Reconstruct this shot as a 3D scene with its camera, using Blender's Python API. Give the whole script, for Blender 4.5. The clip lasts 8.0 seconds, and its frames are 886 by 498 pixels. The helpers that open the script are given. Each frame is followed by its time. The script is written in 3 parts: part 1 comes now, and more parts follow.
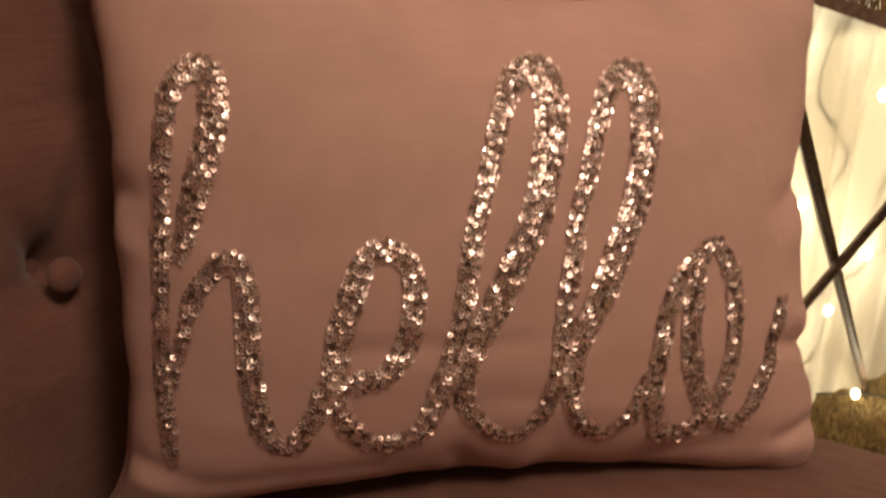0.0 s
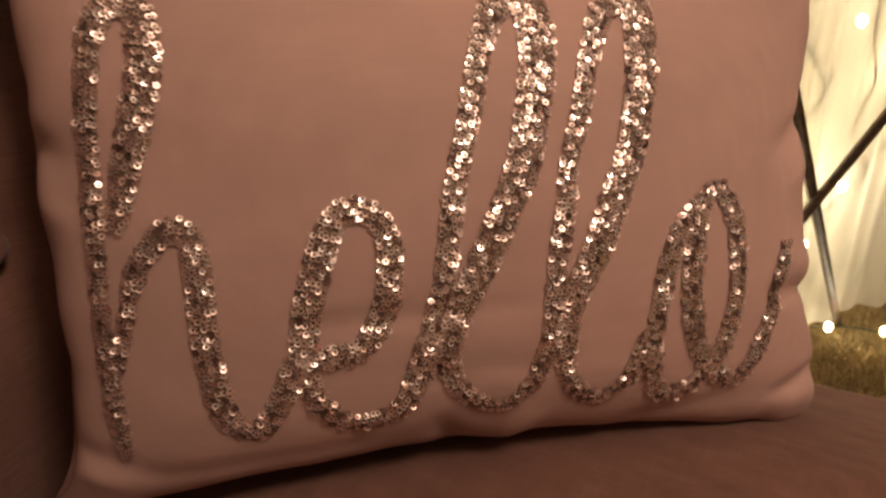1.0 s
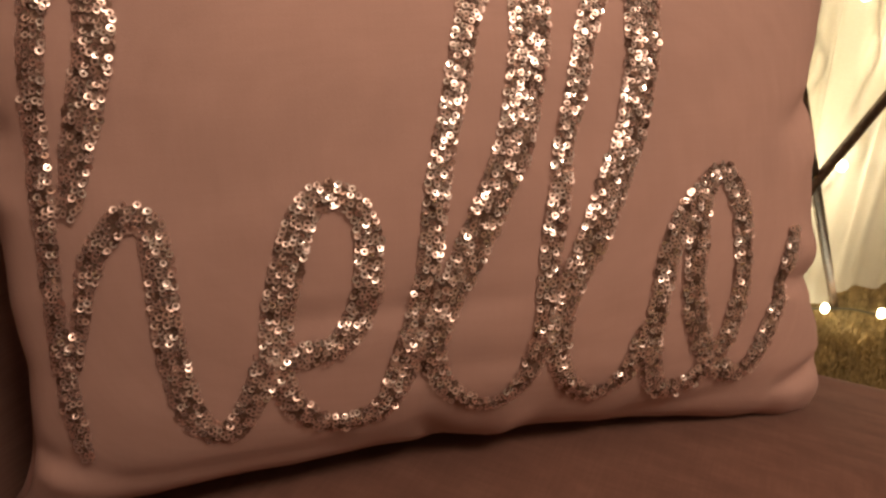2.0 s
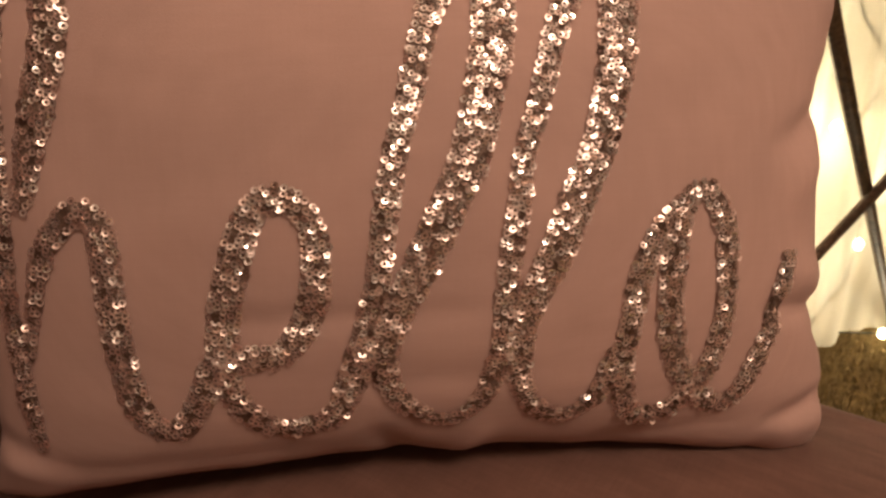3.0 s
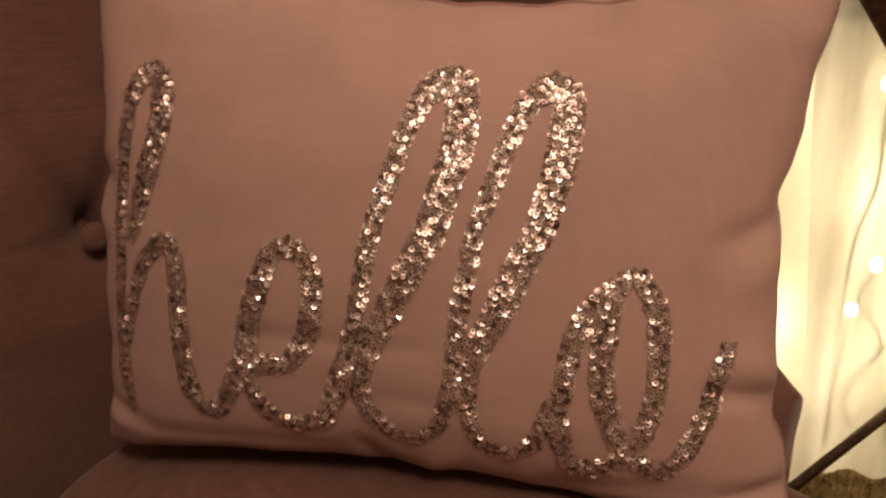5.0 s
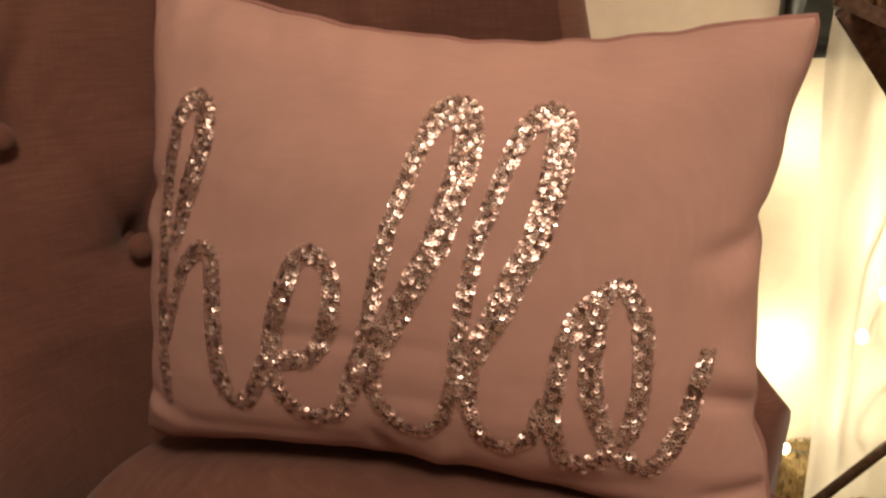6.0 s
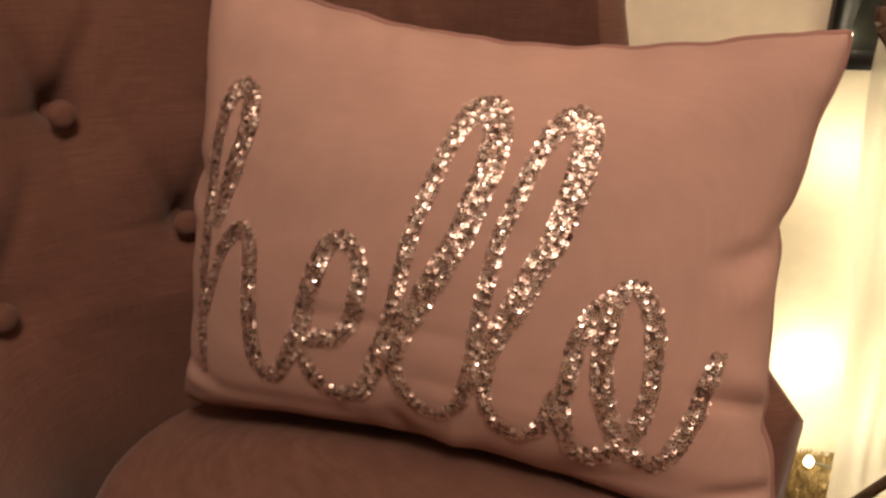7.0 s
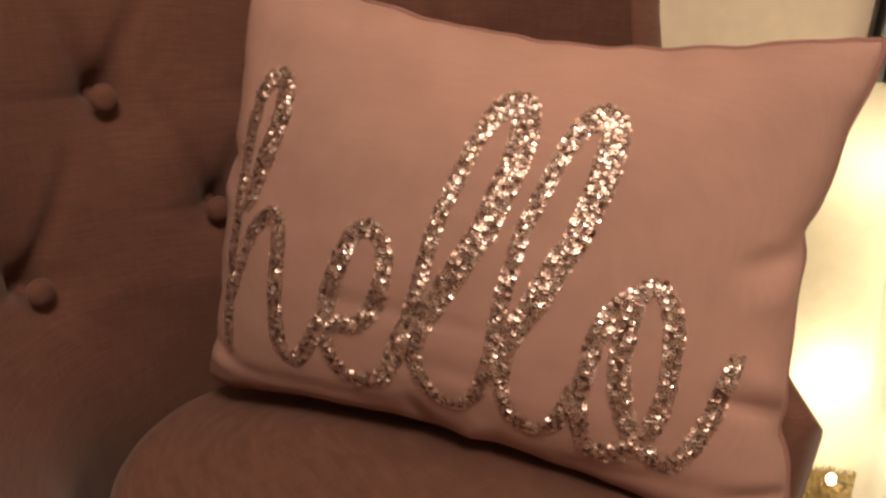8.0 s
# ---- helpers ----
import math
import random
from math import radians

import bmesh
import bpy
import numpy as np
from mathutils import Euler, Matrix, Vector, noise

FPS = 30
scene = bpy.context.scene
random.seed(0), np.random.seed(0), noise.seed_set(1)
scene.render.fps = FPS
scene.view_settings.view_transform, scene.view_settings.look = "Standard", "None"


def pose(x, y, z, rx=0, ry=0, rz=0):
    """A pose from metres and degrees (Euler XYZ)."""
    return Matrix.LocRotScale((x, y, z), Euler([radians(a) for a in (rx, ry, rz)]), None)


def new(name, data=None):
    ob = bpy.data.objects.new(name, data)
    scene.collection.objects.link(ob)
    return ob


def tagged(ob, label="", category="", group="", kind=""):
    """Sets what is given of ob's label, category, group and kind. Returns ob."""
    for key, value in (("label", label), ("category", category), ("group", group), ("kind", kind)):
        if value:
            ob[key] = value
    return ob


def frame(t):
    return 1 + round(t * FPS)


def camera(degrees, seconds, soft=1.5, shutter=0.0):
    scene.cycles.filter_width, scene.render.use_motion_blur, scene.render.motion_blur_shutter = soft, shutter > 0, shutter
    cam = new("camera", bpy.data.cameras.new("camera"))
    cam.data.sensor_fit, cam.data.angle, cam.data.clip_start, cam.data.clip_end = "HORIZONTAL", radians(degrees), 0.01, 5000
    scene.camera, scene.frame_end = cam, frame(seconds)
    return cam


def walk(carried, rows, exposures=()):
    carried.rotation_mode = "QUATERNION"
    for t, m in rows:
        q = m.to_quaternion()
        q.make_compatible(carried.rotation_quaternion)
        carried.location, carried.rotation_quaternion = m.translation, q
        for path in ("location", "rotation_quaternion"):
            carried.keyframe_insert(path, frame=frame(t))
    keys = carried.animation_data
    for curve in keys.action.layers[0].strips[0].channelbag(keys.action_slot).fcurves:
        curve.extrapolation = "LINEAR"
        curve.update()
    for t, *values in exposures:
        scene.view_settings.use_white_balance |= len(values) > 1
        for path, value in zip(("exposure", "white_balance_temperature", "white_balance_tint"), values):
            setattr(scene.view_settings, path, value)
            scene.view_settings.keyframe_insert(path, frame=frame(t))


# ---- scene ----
cam = camera(62.4, 8.0, 2.6, 0.7)
METRES, EYE, TILT, LEAN, TURN = 0.43, 0.766, -20.0, 0.0, 0.0
ROWS = [
    (0.0, 0.0, 0.0, 0.0, 0.0, 0.0, 0.0),
    (0.5, -0.0158, 0.0607, 0.0003, -0.98, -2.83, 0.88),
    (1.0, -0.015, 0.1203, 0.0164, -2.8, -4.5, 2.03),
    (1.5, -0.015, 0.1637, 0.0173, -3.87, -6.18, 1.98),
    (3.0, 0.1384, 0.2216, 0.0335, 2.27, -6.37, -0.12),
    (3.5, 0.2569, 0.2107, 0.0583, 7.53, -5.79, -2.53),
    (4.0, 0.3604, 0.1765, 0.0757, 12.83, -4.75, -4.16),
    (4.5, 0.4407, 0.1182, 0.0859, 16.78, -3.97, -4.73),
    (6.0, 0.595, -0.0434, 0.0548, 22.06, -0.99, -6.59),
    (6.5, 0.6228, -0.0715, 0.0635, 23.36, -0.44, -6.73),
    (7.0, 0.6436, -0.0859, 0.0598, 25.41, -2.1, -9.76),
    (7.5, 0.6525, -0.0913, 0.0536, 26.39, -3.32, -11.31),
    (8.0, 0.6628, -0.0994, 0.0405, 27.72, -2.23, -12.07),
]
walk(cam, [(t, pose(0, 0, EYE, TILT, LEAN, TURN) @ pose(METRES * x, METRES * y, METRES * z, 90 + pitch, roll, yaw)) for t, x, y, z, yaw, pitch, roll in ROWS],
     [(0.0, 0.0), (1.5, 0.0), (3.0, 0.08), (3.5, -0.03), (4.0, -0.25), (4.5, -0.30), (6.0, 0.10), (8.0, 0.12)])

# ---- light ----
world = bpy.data.worlds.new("room_world")
world.use_nodes = True
world.node_tree.nodes["Background"].inputs[0].default_value = (1.0, 0.75, 0.5, 1)
world.node_tree.nodes["Background"].inputs[1].default_value = 0.02
scene.world = world
scene.view_settings.exposure = 0.0


def lamp(name, kind, where, watts, colour, radius):
    data = bpy.data.lights.new(name, kind)
    data.energy, data.color = watts, colour
    data.shadow_soft_size = radius
    ob = new(name, data)
    ob.location = where
    return ob


WARM = (1.0, 0.75, 0.57)
FAIRY = (1.0, 0.85, 0.58)
lamp("ceiling_lamp_light", "POINT", (0.74, -0.52, 2.04), 69.0, WARM, 0.20)

# bulbs of the light string that hang on and behind the sheer curtain, and those that lie on the carpet
HUNG = [(0.433, 1.103, 0.31), (0.454, 1.112, 0.378), (0.422, 1.099, 0.627), (0.545, 1.148, 0.661), (0.765, 1.236, 0.306), (0.727, 1.221, 0.592),
        (0.70, 1.211, 0.207), (0.473, 1.119, 0.472), (0.517, 1.137, 0.454), (0.60, 1.17, 0.42), (0.90, 1.29, 0.46), (0.66, 1.194, 0.80), (0.95, 1.31, 0.75), (0.297, 1.238, 0.735)]
LAID = [(0.368, 1.229, 0.022), (0.794, 1.228, 0.022), (0.889, 1.202, 0.022), (1.02, 1.25, 0.022)]
for x, z, watts in ((0.36, 0.19, 1.0), (0.50, 0.42, 1.2), (0.58, 0.70, 0.9), (0.35, 0.56, 0.55), (0.76, 0.30, 1.4), (0.86, 0.72, 1.2), (1.02, 0.45, 1.2), (0.60, 0.15, 0.9), (0.52, 1.10, 1.6), (0.84, 1.20, 1.6)):
    lamp("string_light_glow", "POINT", (x, 1.235 + 0.4 * (x - 0.45), z), watts * 0.88, FAIRY, 0.012)
for x, y, z, watts in ((0.80, 1.17, 0.06, 0.28), (0.40, 1.20, 0.06, 0.26)):
    lamp("string_light_glow", "POINT", (x, y, z), watts, FAIRY, 0.012)


# ---- materials ----
def material(name):
    m = bpy.data.materials.new(name)
    m.use_nodes = True
    return m, m.node_tree.nodes, m.node_tree.links, m.node_tree.nodes["Principled BSDF"]


def coords(nodes, links, scale=(1, 1, 1)):
    tc, mp = nodes.new("ShaderNodeTexCoord"), nodes.new("ShaderNodeMapping")
    mp.inputs["Scale"].default_value = scale
    links.new(tc.outputs["Object"], mp.inputs["Vector"])
    return mp.outputs["Vector"]


def noise_tex(nodes, links, vec, scale, detail=4.0, rough=0.55):
    n = nodes.new("ShaderNodeTexNoise")
    n.inputs["Scale"].default_value, n.inputs["Detail"].default_value, n.inputs["Roughness"].default_value = scale, detail, rough
    links.new(vec, n.inputs["Vector"])
    return n.outputs["Fac"]


def ramp(nodes, links, fac, stops):
    r = nodes.new("ShaderNodeValToRGB")
    while len(r.color_ramp.elements) < len(stops):
        r.color_ramp.elements.new(0.5)
    for e, (p, c) in zip(r.color_ramp.elements, stops):
        e.position, e.color = p, (*c, 1)
    links.new(fac, r.inputs["Fac"])
    return r.outputs["Color"]


def mix(nodes, links, a, b, fac, mode="MIX"):
    n = nodes.new("ShaderNodeMix")
    n.data_type, n.blend_type = "RGBA", mode
    for sock, v in ((n.inputs["Factor"], fac), (n.inputs["A"], a), (n.inputs["B"], b)):
        if hasattr(v, "links"):
            links.new(v, sock)
        elif isinstance(v, tuple):
            sock.default_value = (*v, 1)
        else:
            sock.default_value = v
    return n.outputs["Result"]


def bump(nodes, links, height, bsdf, strength, dist, normal=None):
    b = nodes.new("ShaderNodeBump")
    b.inputs["Strength"].default_value, b.inputs["Distance"].default_value = strength, dist
    links.new(height, b.inputs["Height"])
    if normal:
        links.new(normal, b.inputs["Normal"])
    links.new(b.outputs["Normal"], bsdf.inputs["Normal"])
    return b.outputs["Normal"]


def linen(name, dark, mid, light, slub=1.0, weave=900.0, sheen=0.25, crumple=0.0):
    """Woven cloth: slubs along both threads, blotches, a fine weave in relief."""
    m, nodes, links, bsdf = material(name)
    h = noise_tex(nodes, links, coords(nodes, links, (6, 6, 120)), 5.0, 5.0)
    w = noise_tex(nodes, links, coords(nodes, links, (7, 130, 7)), 5.0, 5.0)
    d = noise_tex(nodes, links, coords(nodes, links, (130, 7, 7)), 5.0, 5.0)
    big = noise_tex(nodes, links, coords(nodes, links), 7.0, 3.0)
    threads = mix(nodes, links, mix(nodes, links, h, w, 0.30), d, 0.22)
    colour = ramp(nodes, links, threads, [(0.5 - 0.28 / slub, dark), (0.5, mid), (0.5 + 0.28 / slub, light)])
    blotch = ramp(nodes, links, big, [(0.3, (0.86, 0.86, 0.86)), (0.7, (1.06, 1.05, 1.04))])
    links.new(mix(nodes, links, colour, blotch, 1.0, "MULTIPLY"), bsdf.inputs["Base Color"])
    fine = noise_tex(nodes, links, coords(nodes, links), weave, 2.0)
    n1 = bump(nodes, links, fine, bsdf, 0.35, 0.0006)
    n2 = bump(nodes, links, threads, bsdf, 0.14, 0.0006, n1)
    if crumple:
        soft = noise_tex(nodes, links, coords(nodes, links, (15, 20, 15)), 1.0, 2.0, 0.45)
        bump(nodes, links, soft, bsdf, crumple, 0.010, n2)
    bsdf.inputs["Roughness"].default_value = 0.92
    bsdf.inputs["Specular IOR Level"].default_value = 0.15
    bsdf.inputs["Sheen Weight"].default_value, bsdf.inputs["Sheen Roughness"].default_value = sheen, 0.5
    return m


def plain(name, colour, rough, metal=0.0, vary=0.12, scale=40.0, relief=0.2, spec=0.5):
    """A surface with stains at two scales and fine relief."""
    m, nodes, links, bsdf = material(name)
    v = coords(nodes, links)
    a, b = noise_tex(nodes, links, v, scale), noise_tex(nodes, links, v, scale * 0.12, 3.0)
    lo, hi = tuple(c * (1 - vary) for c in colour), tuple(min(1, c * (1 + vary)) for c in colour)
    c1 = ramp(nodes, links, a, [(0.3, lo), (0.7, hi)])
    c2 = ramp(nodes, links, b, [(0.3, (1 - vary,) * 3), (0.7, (1.0, 1.0, 1.0))])
    links.new(mix(nodes, links, c1, c2, 1.0, "MULTIPLY"), bsdf.inputs["Base Color"])
    bsdf.inputs["Roughness"].default_value, bsdf.inputs["Metallic"].default_value = rough, metal
    bsdf.inputs["Specular IOR Level"].default_value = spec
    bump(nodes, links, a, bsdf, relief, 0.001)
    return m


def sequin_material(name, island):
    m, nodes, links, bsdf = material(name)
    src = nodes.new("ShaderNodeNewGeometry").outputs["Random Per Island"] if island else nodes.new("ShaderNodeObjectInfo").outputs["Random"]
    # the lowest tenth or so has dark-room reflection put into its base colour
    colour = ramp(nodes, links, src, [(0.0, (0.14, 0.085, 0.065)), (0.09, (0.30, 0.19, 0.15)), (0.15, (0.94, 0.70, 0.63)), (0.60, (0.98, 0.79, 0.73)), (1.0, (0.98, 0.88, 0.85))])
    links.new(colour, bsdf.inputs["Base Color"])
    bsdf.inputs["Metallic"].default_value, bsdf.inputs["Roughness"].default_value = 0.88, 0.24
    gloss = ramp(nodes, links, src, [(0.0, (0.42,) * 3), (0.76, (0.36,) * 3), (0.88, (0.18,) * 3), (1.0, (0.10,) * 3)])
    links.new(gloss, bsdf.inputs["Roughness"])
    return m


M_CHAIR = linen("mauve_linen", (0.124, 0.059, 0.045), (0.152, 0.074, 0.056), (0.184, 0.092, 0.070), 1.9, 900.0, 0.15)
M_PILLOW = linen("dusty_pink_cotton", (0.435, 0.273, 0.237), (0.465, 0.295, 0.257), (0.495, 0.318, 0.277), 1.0, 1400.0, 0.05, 0.16)
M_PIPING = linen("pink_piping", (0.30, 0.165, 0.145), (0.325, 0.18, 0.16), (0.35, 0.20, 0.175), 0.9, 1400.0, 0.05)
M_TULLE = plain("brown_tulle", (0.20, 0.125, 0.095), 0.6, 0.2, 0.3, 900.0, 0.4)
M_SEQUIN = sequin_material("rose_gold_sequin", False)
M_SEQUINS = sequin_material("rose_gold_sequins", True)
M_WALL = plain("cream_wall_paint", (0.80, 0.72, 0.58), 0.75, 0.0, 0.05, 30.0, 0.12, 0.3)
# invented dark tone for the unseen walls, keeps their fill light low
M_FAR = plain("low_bounce_taupe", (0.30, 0.25, 0.21), 0.8, 0.0, 0.06, 30.0, 0.12, 0.3)
M_CEIL = plain("white_ceiling_paint", (0.78, 0.74, 0.68), 0.8, 0.0, 0.04, 30.0, 0.1, 0.3)
M_FLOOR = plain("carpet_backing", (0.30, 0.22, 0.11), 0.95, 0.0, 0.25, 120.0, 0.6, 0.1)
M_PILE = plain("tan_carpet_pile", (0.37, 0.27, 0.125), 0.9, 0.0, 0.35, 60.0, 0.0, 0.1)
M_LEG = plain("dark_brown_carved_wood", (0.19, 0.122, 0.082), 0.5, 0.0, 0.45, 150.0, 0.5)
M_FRET = plain("brown_fretwork_wood", (0.46, 0.33, 0.17), 0.5, 0.0, 0.35, 200.0, 0.3)
M_BLACK = plain("black_frame", (0.02, 0.02, 0.022), 0.4, 0.0, 0.2, 60.0, 0.1)
M_PRINT = plain("dark_grey_print", (0.05, 0.056, 0.05), 0.25, 0.0, 0.5, 9.0, 0.0)
M_WIRE = plain("green_wire", (0.05, 0.055, 0.035), 0.5, 0.0, 0.2, 80.0, 0.1)
M_WOOD = plain("dark_wood", (0.09, 0.05, 0.03), 0.5, 0.0, 0.3, 50.0, 0.2)


def sheer_material():
    m, nodes, links, bsdf = material("sheer_white_voile")
    nodes.remove(bsdf)
    out = nodes["Material Output"]
    d, t, p = nodes.new("ShaderNodeBsdfDiffuse"), nodes.new("ShaderNodeBsdfTranslucent"), nodes.new("ShaderNodeBsdfTransparent")
    fine = noise_tex(nodes, links, coords(nodes, links, (40, 40, 400)), 4.0)
    col = ramp(nodes, links, fine, [(0.3, (0.80, 0.78, 0.70)), (0.7, (0.88, 0.86, 0.80))])
    links.new(col, d.inputs["Color"]), links.new(col, t.inputs["Color"])
    a, b = nodes.new("ShaderNodeMixShader"), nodes.new("ShaderNodeMixShader")
    a.inputs[0].default_value, b.inputs[0].default_value = 0.55, 0.30
    links.new(d.outputs[0], a.inputs[1]), links.new(t.outputs[0], a.inputs[2])
    links.new(a.outputs[0], b.inputs[1]), links.new(p.outputs[0], b.inputs[2])
    links.new(b.outputs[0], out.inputs["Surface"])
    return m


def glow_material():
    m, nodes, links, bsdf = material("lit_bulb")
    bsdf.inputs["Base Color"].default_value = (1, 0.9, 0.7, 1)
    bsdf.inputs["Emission Color"].default_value = (1.0, 0.84, 0.52, 1)
    bsdf.inputs["Emission Strength"].default_value = 14.0
    return m


M_SHEER, M_BULB = sheer_material(), glow_material()


# ---- mesh helpers ----
def part(name, bm, mat, parent=None, label="", smooth=True):
    me = bpy.data.meshes.new(name)
    bmesh.ops.recalc_face_normals(bm, faces=bm.faces)
    bm.to_mesh(me)
    bm.free()
    if smooth:
        me.polygons.foreach_set("use_smooth", [True] * len(me.polygons))
    me.materials.append(mat)
    ob = new(name, me)
    ob.parent = parent
    return tagged(ob, label)


def from_lists(name, verts, faces, mat, parent=None, label="", smooth=True):
    me = bpy.data.meshes.new(name)
    me.from_pydata(verts, [], faces)
    if smooth:
        me.polygons.foreach_set("use_smooth", [True] * len(me.polygons))
    me.materials.append(mat)
    me.update()
    ob = new(name, me)
    ob.parent = parent
    return tagged(ob, label)


def thing(name, m, label, category, group=""):
    ob = new(name)
    ob.empty_display_size = 0.05
    ob.matrix_world = m
    return tagged(ob, label, category, group)


def box(bm, x0, x1, y0, y1, z0, z1):
    m = Matrix.LocRotScale(((x0 + x1) / 2, (y0 + y1) / 2, (z0 + z1) / 2), None, (x1 - x0, y1 - y0, z1 - z0))
    bmesh.ops.create_cube(bm, size=1, matrix=m)


def tube(bm, pts, radius, sides=10, closed=False):
    """A round bar along points; radius may be a function of the way along, 0 to 1."""
    pts = [Vector(p) for p in pts]
    n, rings, up = len(pts), [], Vector((0.13, 0.27, 0.95))
    for i, p in enumerate(pts):
        a, b = (pts[i - 1], pts[(i + 1) % n]) if closed else (pts[max(i - 1, 0)], pts[min(i + 1, n - 1)])
        d = (b - a).normalized()
        s = d.cross(up).normalized()
        t = s.cross(d)
        r = radius(i / (n - 1)) if callable(radius) else radius
        rings.append([bm.verts.new(p + (s * math.cos(k) + t * math.sin(k)) * r) for k in (2 * math.pi * j / sides for j in range(sides))])
    for i in range(n if closed else n - 1):
        a, b = rings[i], rings[(i + 1) % n]
        for j in range(sides):
            bm.faces.new((a[j], a[(j + 1) % sides], b[(j + 1) % sides], b[j]))
    if not closed:
        bm.faces.new(rings[0]), bm.faces.new(rings[-1][::-1])


def smooth_path(pts, step):
    """Catmull-Rom through points of any length of numbers, cut in even steps of the first two."""
    p = np.array([pts[0], *pts, pts[-1]], float)
    p[0], p[-1] = 2 * p[1] - p[2], 2 * p[-2] - p[-3]
    fine = []
    for i in range(1, len(p) - 2):
        for t in np.linspace(0, 1, 24, endpoint=False):
            a, b, c, d = p[i - 1], p[i], p[i + 1], p[i + 2]
            fine.append(0.5 * (2 * b + (c - a) * t + (2 * a - 5 * b + 4 * c - d) * t * t + (3 * b - a - 3 * c + d) * t ** 3))
    fine = np.array([*fine, p[-2]])
    dist = np.concatenate([[0], np.cumsum(np.linalg.norm(np.diff(fine[:, :2], axis=0), axis=1))])
    at = np.linspace(0, dist[-1], max(2, int(dist[-1] / step) + 1))
    return np.stack([np.interp(at, dist, fine[:, k]) for k in range(fine.shape[1])], axis=1)


# ---- the room ----
ROOM = Matrix.Translation((0.38, 1.29, 0)) @ Matrix.Rotation(radians(21.8), 4, "Z")


def slab(name, x0, x1, y0, y1, z0, z1, mat, label, category):
    bm = bmesh.new()
    box(bm, x0, x1, y0, y1, z0, z1)
    ob = tagged(part(name, bm, mat, None, label, False), "", category, "", "structure")
    ob.matrix_world = ROOM
    return ob


slab("floor", -2.6, 2.3, -3.8, 0.1, -0.10, 0.0, M_FLOOR, "tan carpeted floor of the room", "floor")
slab("wall_north", -2.6, 2.3, 0.0, 0.1, 0.0, 2.5, M_WALL, "cream painted wall behind the chair and curtain", "wall")
# three unseen walls, added dark so that little light bounces back
slab("wall_south", -2.6, 2.3, -3.8, -3.7, 0.0, 2.5, M_FAR, "unseen taupe wall of the room, kept dark to cut bounce light", "wall")
slab("wall_west", -2.6, -2.5, -3.7, 0.0, 0.0, 2.5, M_FAR, "unseen taupe wall of the room, kept dark to cut bounce light", "wall")
slab("wall_east", 2.2, 2.3, -3.7, 0.0, 0.0, 2.5, M_FAR, "unseen taupe wall of the room, kept dark to cut bounce light", "wall")
slab("ceiling", -2.6, 2.3, -3.8, 0.1, 2.5, 2.6, M_CEIL, "white ceiling of the room", "ceiling")


def carpet_pile():
    rng = np.random.default_rng(4)
    n = 60000
    u, v = rng.uniform(-0.25, 0.95, n), rng.uniform(-0.50, -0.004, n)
    x, y = 0.38 + 0.9285 * u - 0.3714 * v, 1.29 + 0.3714 * u + 0.9285 * v
    a, lean, h = rng.uniform(0, 2 * math.pi, n), rng.uniform(0.1, 0.7, n), rng.uniform(0.007, 0.017, n)
    w = 0.0013
    verts, faces = [], []
    for i in range(n):
        c, s = math.cos(a[i]), math.sin(a[i])
        tx, ty = x[i] + c * lean[i] * h[i], y[i] + s * lean[i] * h[i]
        k = len(verts)
        verts += [(x[i] - s * w, y[i] + c * w, 0.0), (x[i] + s * w, y[i] - c * w, 0.0), (tx + s * w * 0.5, ty - c * w * 0.5, h[i]), (tx - s * w * 0.5, ty + c * w * 0.5, h[i])]
        faces.append((k, k + 1, k + 2, k + 3))
    tagged(from_lists("carpet_pile", verts, faces, M_PILE, None, "shaggy tan carpet pile on the floor", False), "", "carpet", "", "stuff")


carpet_pile()

# ---- the armchair: local x is the way it faces, y its side, z up ----
SEAT = 0.392
chair = thing("armchair", pose(0.07, 0.39, 0, 0, 0, -30), "mauve linen tub armchair with button-tufted back on a carpet", "armchair")
TOP = [(-0.165, 0.98), (-0.150, 0.90), (-0.144, 0.80), (-0.134, 0.735), (-0.11, 0.676), (-0.06, 0.612), (0.0, 0.542), (0.066, 0.486), (0.105, 0.457)]
BUTTONS = [(1.14, 0.685), (0.52, 0.570), (1.40, 0.525), (-0.43, 0.685), (-1.11, 0.570), (-1.39, 0.685)]
# plan of the back's inner side at the seat and above it: depth, corner radius, half of its flat middle, middle
LOW, HIGH = (-0.345, 0.17, 0.088, -0.002), (-0.325, 0.215, 0.10, -0.037)


def back_ring(q, ring):
    """q: 0 to 1 over half the flat middle, 1 to 2 round the corner, 2 to 3 along the arm; to the sitter's right where positive."""
    depth, r, flat, mid = ring
    sign, a = (1 if q >= 0 else -1), abs(q)
    if a < 1:
        x, y, nx, ny = depth, flat * a, -1.0, 0.0
    elif a < 2:
        t = (a - 1) * math.pi / 2
        x, y, nx, ny = depth + r - r * math.cos(t), flat + r * math.sin(t), -math.cos(t), math.sin(t)
    else:
        x, y, nx, ny = depth + r + (0.102 - depth - r) * (a - 2), flat + r, 0.0, 1.0
    return Vector((x, mid - sign * y, 0)), Vector((nx, -sign * ny, 0))


def along(q):
    """Metres along the back for q."""
    sign, a = (1 if q >= 0 else -1), abs(q)
    return sign * (0.10 * min(a, 1) + 0.3456 * min(1, max(0, a - 1)) + 0.212 * max(0, a - 2))


